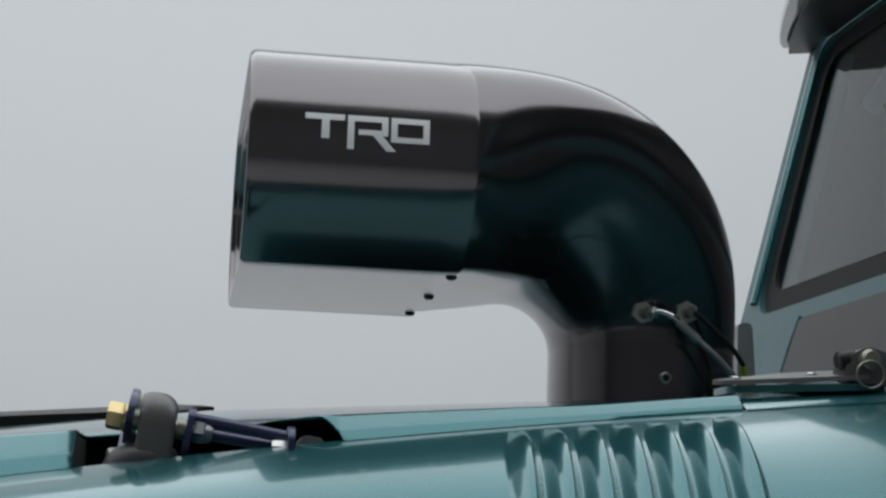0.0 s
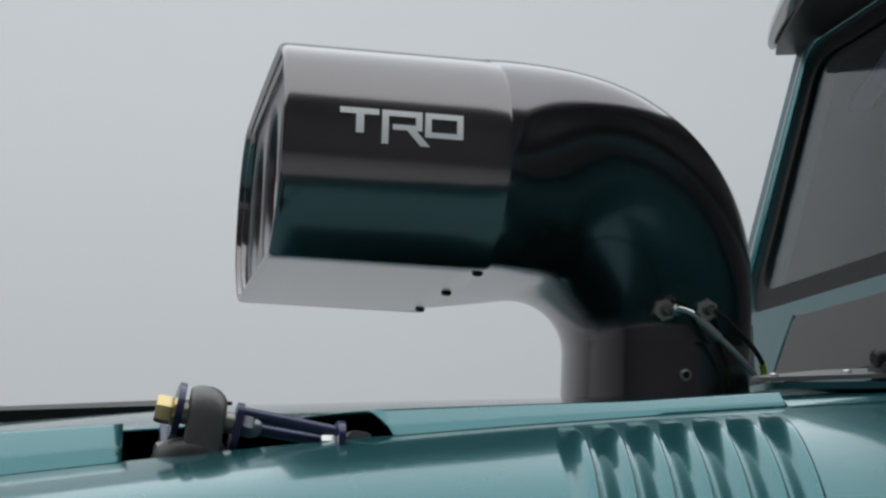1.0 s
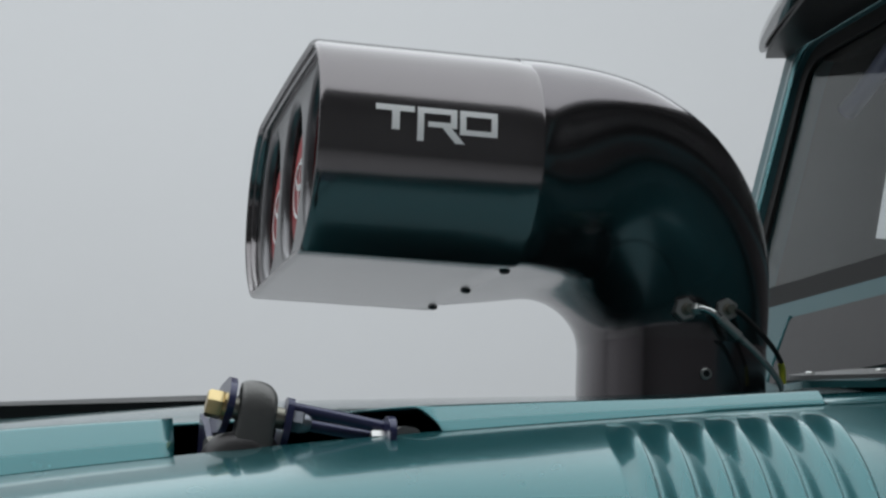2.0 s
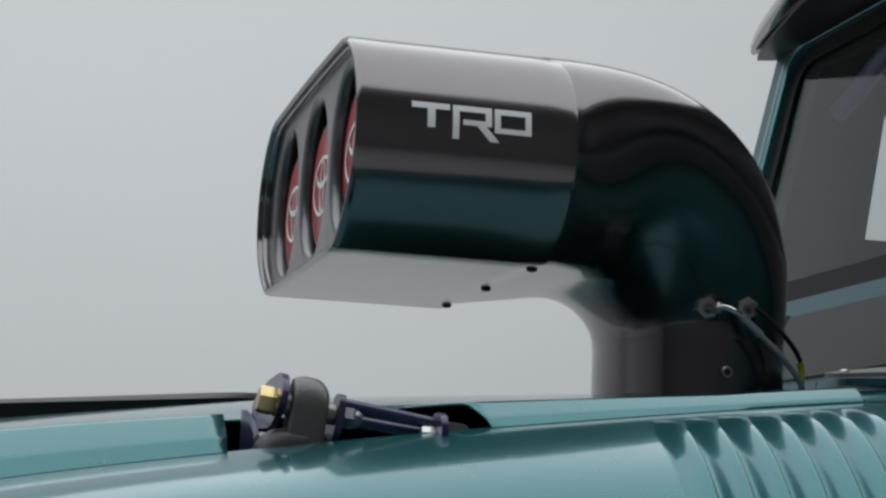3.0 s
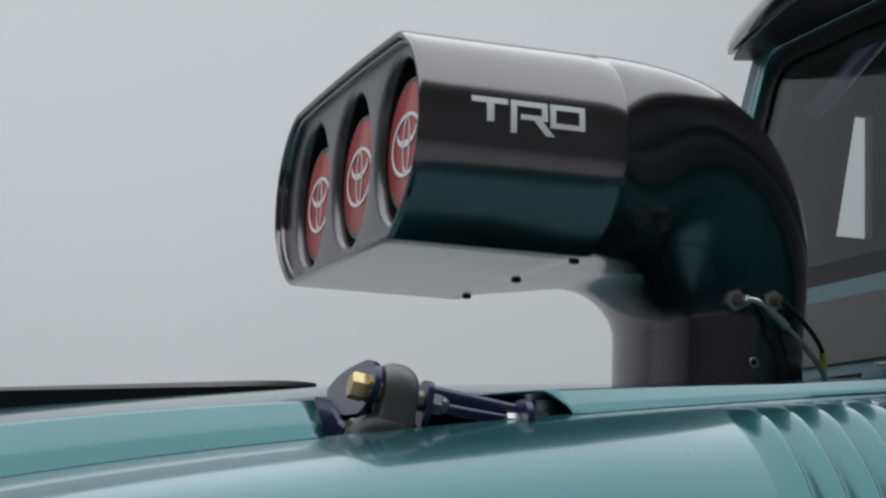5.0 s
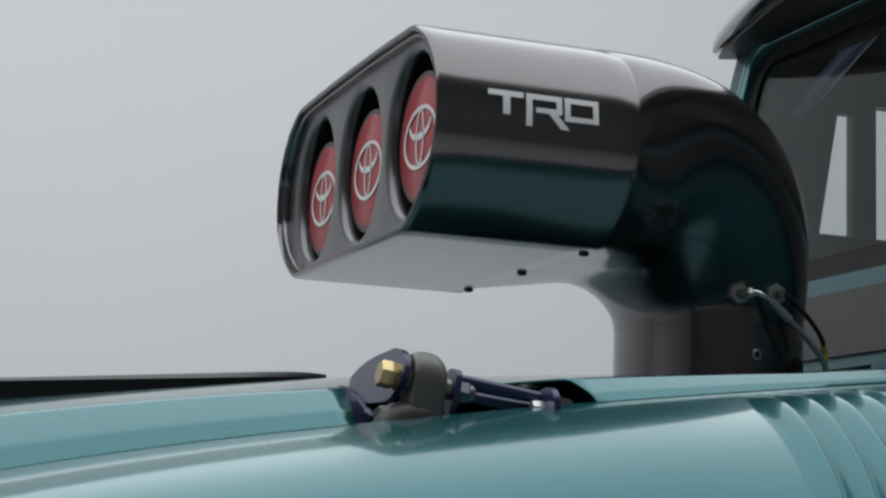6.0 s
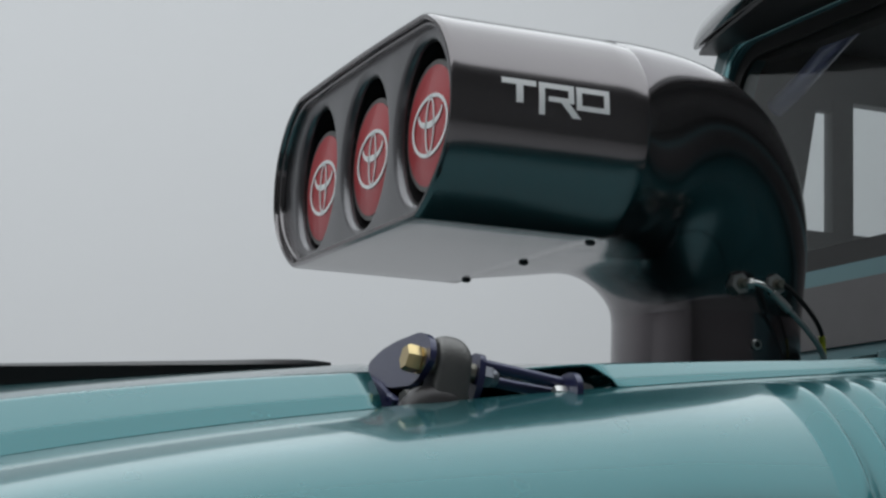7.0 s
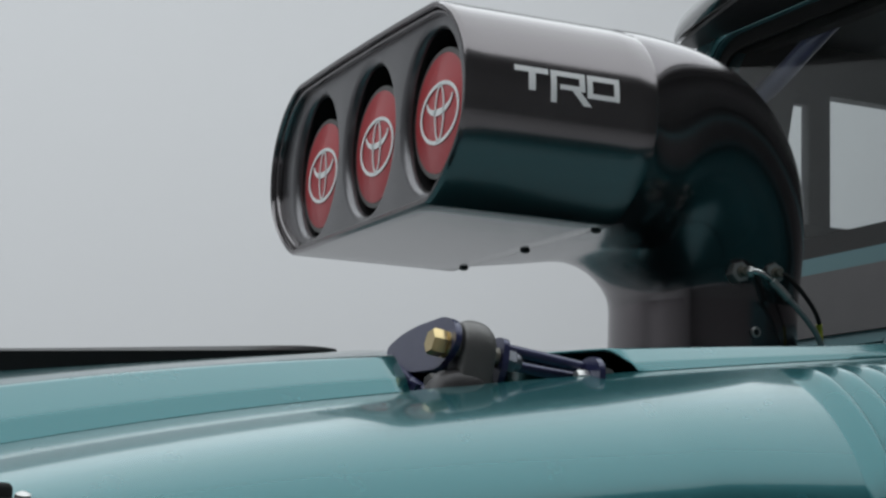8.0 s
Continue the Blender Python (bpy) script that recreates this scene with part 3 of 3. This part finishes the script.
part("elbow", loft(rings[4:]), GUN_GLOSS, scoop, "glossy gunmetal elbow duct bending down towards the bonnet", 60)
foot = [Vector(((p.x - EX - 0.14) * 0.998 + EX + 0.14, (p.y - YC) * 0.996 + YC, 0)) for p in rings[-1]]
part("collar", loft([[Vector((p.x, p.y, z)) for p in foot] for z in (EZ + 0.002, EZ - 0.03, EZ - 0.06, EZ - 0.09)]), COLLAR, scoop, "glossy gunmetal collar standing on the bonnet", 60)

# screws under the mouth and on the collar
for y in (1.481, 1.626, 1.771):
    part("screw", turned((0.3555, y, ZC - HH + 0.0005), (0, 0, -1), [(-0.001, 0.0052), (0.0012, 0.0050), (0.0026, 0.0040), (0.0032, 0.0022), (0.0033, 0.0004)], 16), BLACK, scoop, "black countersunk screw")
collar_screw = part("screw", turned((0.562, 1.5225, 1.3735), (0, -1, 0), [(-0.004, 0.0054), (0.001, 0.0054), (0.0016, 0.0046), (0.0016, 0.0034), (0.0004, 0.0032)], 18), STEEL, scoop, "steel socket screw")
part("socket", turned((0.562, 1.5215, 1.3735), (0, -1, 0), [(0, 0.0034), (0.0009, 0.0034)], 6), BLACK, collar_screw, "black hex socket")

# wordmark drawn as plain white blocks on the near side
def side_y(z):
    q = abs((z - ZC) / HH)
    w = 0.190 if z > ZC else 0.176
    return YC - (0.250 - (0.250 - w) * q ** 2.3)


def decal(poly):
    """A thin block that follows the housing's curve; poly: top pair, then bottom pair."""
    a, b, c, d = [Vector(p) for p in poly]
    n = 8

    def p(i, j):
        f = j / n
        l, r = a + (d - a) * f, b + (c - b) * f
        q = [l, l, r, r][i]
        return Vector((q.x, side_y(q.y) + (0.001, -0.0005, -0.0005, 0.001)[i], q.y))
    return part("decal_block", sheet(p, [0, 1, 2, 3], list(range(n + 1))), WHITE, housing, "white vinyl block")


L0, LT = 0.2150, 1.5650
for x0, x1, z0, z1 in ((0.0, 0.0325, 0.0052, 0.0), (0.0135, 0.0200, 0.0212, 0.0052), (0.0350, 0.0405, 0.0290, 0.0), (0.0405, 0.0685, 0.0050, 0.0),
                       (0.0632, 0.0685, 0.0120, 0.0050), (0.0440, 0.0685, 0.0165, 0.0120),
                       (0.0710, 0.1030, 0.0050, 0.0), (0.0710, 0.1030, 0.0212, 0.0166), (0.0710, 0.0762, 0.0166, 0.0050), (0.0978, 0.1030, 0.0166, 0.0050)):
    decal([(L0 + x0, LT - z1), (L0 + x1, LT - z1), (L0 + x1, LT - z0), (L0 + x0, LT - z0)])
decal([(L0 + 0.0560, LT - 0.0165), (L0 + 0.0640, LT - 0.0165), (L0 + 0.0755, LT - 0.0290), (L0 + 0.0675, LT - 0.0290)])

# fittings and lines on the elbow's near side
for x, z, turn in ((0.5385, 1.4310, 0.3), (0.579, 1.4335, 0.5)):
    fitting = part("fitting", hexnut((x, 1.529, z), (-0.05, -1, 0), 0.0116, 0.0165, turn), STEEL, scoop, "steel hex fitting")
    part("washer", turned((x, 1.534, z), (-0.05, -1, 0), [(0, 0.0122), (0.006, 0.0122), (0.007, 0.0112)], 24), BLACK, fitting, "black sealing washer")
    part("neck", turned((x, 1.5155, z), (0.2, -1, 0), [(0, 0.0062), (0.003, 0.0062), (0.0035, 0.0046), (0.009, 0.0046)], 16), DULL, fitting, "turned steel neck")
part("fitting", hexnut((0.543, 1.511, 1.431), (0.75, -0.7, 0.05), 0.0058, 0.007, 0.1), STEEL, scoop, "small steel hex fitting")
hose = part("hose", tube([(0.541, 1.512, 1.431), (0.551, 1.506, 1.4315), (0.562, 1.503, 1.427), (0.584, 1.502, 1.409), (0.610, 1.503, 1.387), (0.630, 1.507, 1.364), (0.637, 1.512, 1.335)], 0.0029, 12), BRAID, scoop, "braided steel line")
part("sleeve", tube([(0.543, 1.510, 1.4312), (0.551, 1.506, 1.4317), (0.562, 1.503, 1.4272), (0.569, 1.5027, 1.4215)], 0.0034, 12), CHROME, hose, "polished bent steel tube")
part("sleeve", tube([(0.567, 1.5028, 1.4230), (0.576, 1.5023, 1.4157), (0.586, 1.502, 1.4073)], 0.0043, 12), STEEL, hose, "crimped steel sleeve")
cable = part("cable", tube([(0.579, 1.514, 1.4335), (0.587, 1.507, 1.4310), (0.601, 1.505, 1.419), (0.618, 1.508, 1.404), (0.629, 1.512, 1.392), (0.635, 1.517, 1.380), (0.638, 1.520, 1.340)], 0.0024, 10), RUBBER, scoop, "black cable")
part("sleeve", tube([(0.6325, 1.5148, 1.3865), (0.635, 1.517, 1.380), (0.6362, 1.518, 1.368)], 0.0032, 10), YELLOW, cable, "yellow sleeve")

# ---- bonnet hinge in its slot ----
hinge = thing("hinge_assembly", (0.115, 1.235, 1.262), "navy and grey bolted bonnet hinge standing in the slot", "hinge")
AY, AZ = 1.2255, 1.2975        # hinge pin


def hung(bm, degrees=9.0):
    """The hinge leans with the bonnet: turned some degrees about its pin."""
    bmesh.ops.rotate(bm, verts=bm.verts, cent=(0.113, AY, AZ), matrix=Matrix.Rotation(radians(degrees), 3, "Y"))
    return bm


def lug_ring(x):
    u = (x - 0.0995) / 0.0260
    dome = math.sqrt(max(0.0, 1 - (abs(u - 0.42) / 0.64) ** 2.6))
    thin = 0.82 + 0.18 * math.sqrt(max(0.0, 1 - (2 * u - 1) ** 4))
    line = [(0.0160 * thin, 1.255), (0.0155 * thin, 1.284)]
    line += [(0.0155 * thin * math.cos(a), AZ + (0.006 + 0.0165 * dome) * math.sin(a)) for a in span(-0.1, math.pi + 0.1, 20)]
    line += [(-0.0142 * thin, 1.284), (-0.0142 * thin, 1.255)]
    return [(x, AY + y, z) for y, z in line]


part("lug", hung(loft([lug_ring(0.0995 + 0.0260 * f) for f in (0.0, 0.03, 0.08, 0.16, 0.28, 0.42, 0.56, 0.68, 0.80, 0.90, 0.96, 1.0)]), 6.0), LUG, hinge, "cast grey hinge lug", 50)
def saddle_point(a, t):
    w = max(0.0, math.cos(t)) ** 0.45
    return Vector((0.1000 + 0.0285 * w * math.cos(a) + 0.006 * math.sin(t), AY + 0.0180 * w * math.copysign(abs(math.sin(a)) ** 0.8, math.sin(a)), 1.256 + 0.0275 * math.sin(t)))


bm = sheet(saddle_point, [j * math.tau / 40 for j in range(40)], span(0, math.pi / 2, 12), True, False)
part("saddle", bm, STRAPM, hinge, "flared grey lug base", 60)
tab_line = fillet([(1.208, 1.297), (1.215, 1.3135), (1.236, 1.3205), (1.286, 1.3175), (1.316, 1.313), (1.342, 1.304), (1.331, 1.2905), (1.284, 1.2810), (1.232, 1.2800)],
                  [0.008, 0.009, 0.010, 0.012, 0.012, 0.010, 0.01, 0.012, 0.014])
part("tab", hung(prism(tab_line, "x", 0.0905, 0.0955, 0.0010)), NAVY, hinge, "navy hinge plate")
part("gusset", prism([(1.345, 1.302), (1.345, 1.262), (1.275, 1.262), (1.262, 1.274), (1.300, 1.290)], "x", 0.084, 0.089, 0.0008), NAVY, hinge, "navy gusset plate")
part("rod", tube([(0.086, 1.275, 1.277), (0.092, 1.262, 1.270), (0.100, 1.250, 1.266)], 0.004, 10), NAVY, hinge, "navy hinge rod")
part("clip", hexnut((0.0905, 1.232, 1.2735), (-1, -0.3, 0), 0.0065, 0.012, 0.4), STEEL, hinge, "worn steel clip at the base")
tab2 = fillet([(AY - 0.012, AZ - 0.006), (AY - 0.008, AZ + 0.0145), (AY + 0.010, AZ + 0.0165), (AY + 0.03, AZ - 0.004), (AY + 0.03, AZ - 0.036), (AY - 0.004, AZ - 0.030)], 0.007)
part("tab", hung(prism(tab2, "x", 0.1325, 0.1375, 0.0010)), NAVY, hinge, "navy hinge plate")
part("pin", hung(turned((0.086, AY, AZ), (1, 0, 0), [(0, 0.0048), (0.062, 0.0048)], 16)), STEEL, hinge, "steel hinge pin")
part("bolt_head", hung(hexnut((0.0885, AY, AZ), (-1, 0, 0), 0.0102, 0.0115, 0.2)), GOLD, hinge, "yellow zinc bolt head")
part("washer", hung(turned((0.0905, AY, AZ), (-1, 0, 0), [(0, 0.0100), (0.0018, 0.0100)], 20)), GOLD, hinge, "yellow zinc washer")
for x in (0.0955, 0.1262):
    part("spacer", hung(turned((x, AY, AZ), (1, 0, 0), [(0, 0.0076), (0.0058, 0.0076)], 20)), DULL, hinge, "dull yellowish spacer")
part("nut", hung(hexnut((0.1378, AY, AZ), (1, 0, 0), 0.0086, 0.0085, 0.1)), ZINC, hinge, "zinc lock nut")
part("nut", hung(turned((0.1460, AY, AZ), (1, 0, 0), [(0, 0.0068), (0.003, 0.0066), (0.0055, 0.0050), (0.0062, 0.003)], 18)), ZINC, hinge, "domed nut end")
part("rod", tube([(0.134, AY + 0.008, AZ + 0.006), (0.17, AY + 0.004, AZ + 0.0005), (0.208, AY - 0.002, AZ - 0.006)], 0.0045, 12), NAVY, hinge, "navy hinge rod")
part("rod", tube([(0.134, AY + 0.020, AZ - 0.003), (0.17, AY + 0.016, AZ - 0.008), (0.204, AY + 0.006, AZ - 0.013)], 0.0042, 12), NAVY, hinge, "navy hinge rod")
tab3 = fillet([(1.197, 1.270), (1.1975, 1.2925), (1.208, 1.3000), (1.226, 1.2980), (1.246, 1.286), (1.246, 1.266)], [0.004, 0.008, 0.008, 0.008, 0.006, 0.004])
part("tab", prism(tab3, "x", 0.2035, 0.2085, 0.0008), NAVY, hinge, "navy rear hinge plate")
part("nut", hexnut((0.2032, AY - 0.010, 1.2840), (-1, 0, 0), 0.0056, 0.010, 0.2), STEEL, hinge, "bright zinc nut")
part("bracket", prism(fillet([(0.211, 1.262), (0.211, 1.287), (0.216, 1.2945), (0.230, 1.2925), (0.236, 1.262)], 0.004), "y", 1.2235, 1.252, 0.001), SATIN, hinge, "grey bracket end")

# ---- rubber latch on the front of the wing ----
lz = shoulder(-0.235, 0.130)
latch = thing("hood_latch", (-0.235, lz.y, lz.z), "black rubber bonnet latch with a bright knob on the teal wing", "latch")
part("base", box(-0.262, -0.2185, lz.y - 0.016, lz.y + 0.012, lz.z - 0.014, lz.z + 0.004, 0.004), BLACK, latch, "black latch base")
part("strap", box(-0.262, -0.2405, lz.y - 0.012, lz.y + 0.010, lz.z - 0.004, lz.z + 0.0125, 0.004, 3), RUBBER, latch, "black rubber strap")
part("knob", turned((-0.2340, lz.y - 0.004, lz.z + 0.002), (0, -0.3, 1), [(0, 0.0035), (0.002, 0.0048), (0.0045, 0.0046), (0.006, 0.0018)], 16), STEEL, latch, "bright steel knob")

# ---- windscreen hold-down bracket on the cowl ----
strap = thing("hold_down_bracket", (0.59, 1.28, 1.335), "dark metal hold-down bracket with a pin and ring on the cowl", "bracket")
plate_line = fillet([(0.524, 1.254), (0.531, 1.246), (0.622, 1.234), (0.65, 1.236), (0.68, 1.272), (0.672, 1.30), (0.60, 1.302), (0.54, 1.266)], [0.004, 0.004, 0.012, 0.012, 0.012, 0.012, 0.02, 0.01])
bm = prism(plate_line, "z", 0.0, 0.0035, 0.0010)
for v in bm.verts:
    v.co.z += 1.3455 + (v.co.x - 0.53) * 0.09 + (v.co.y - 1.24) * 0.13
part("plate", bm, SATIN, strap, "dark satin metal plate")
rail = fillet([(0.537, 1.247), (0.63, 1.230), (0.66, 1.24), (0.66, 1.30), (0.537, 1.30)], 0.012)
bm = prism(rail, "z", 0.0, 0.0055, 0.0026, 5)
for v in bm.verts:
    v.co.z += 1.3405 + (v.co.x - 0.53) * 0.05
part("pad", bm, TEAL, strap, "teal raised pad below the bracket", 50)
for x, y in ((0.544, 1.257), (0.606, 1.262)):
    part("rivet", turned((x, y, 1.3490 + (x - 0.53) * 0.09 + (y - 1.24) * 0.13), (0, 0, 1), [(-0.002, 0.0048), (0.0006, 0.0046), (0.0018, 0.003), (0.0021, 0.0004)], 14), STEEL, strap, "bright rivet")
part("clamp", prism(fillet([(0.622, 1.356), (0.626, 1.372), (0.642, 1.3805), (0.662, 1.374), (0.668, 1.352), (0.64, 1.350)], 0.006), "y", 1.236, 1.262, 0.003), LUG, strap, "dark cast clamp")
part("pin", turned((0.624, 1.242, 1.3690), (-0.9, -0.2, -0.15), [(-0.01, 0.007), (0.004, 0.007), (0.0055, 0.005)], 16), BLACK, strap, "black pin end")
part("pin", turned((0.642, 1.236, 1.369), (0.1, -1, 0.15), [(-0.005, 0.0085), (0.005, 0.0085), (0.007, 0.006), (0.007, 0.003)], 16), DULL, strap, "steel pin")
bm = sheet(lambda a, b: Vector((0.6405 + (0.0108 + 0.0010 * math.cos(b)) * math.cos(a), 1.2275 + 0.0010 * math.sin(b), 1.3580 + (0.0102 + 0.0010 * math.cos(b)) * math.sin(a))),
           [j * math.tau / 40 for j in range(40)], [j * math.tau / 10 for j in range(10)], True, True)
part("ring", bm, DULL, strap, "split steel ring")
# grey upright tab by the far cowl
part("cowl_tab", prism(fillet([(0.744, 1.33), (0.744, 1.472), (0.761, 1.472), (0.771, 1.33)], [0, 0.008, 0.008, 0]), "y", 1.885, 1.905, 0.004), TABM, truck, "grey upright tab on the cowl")
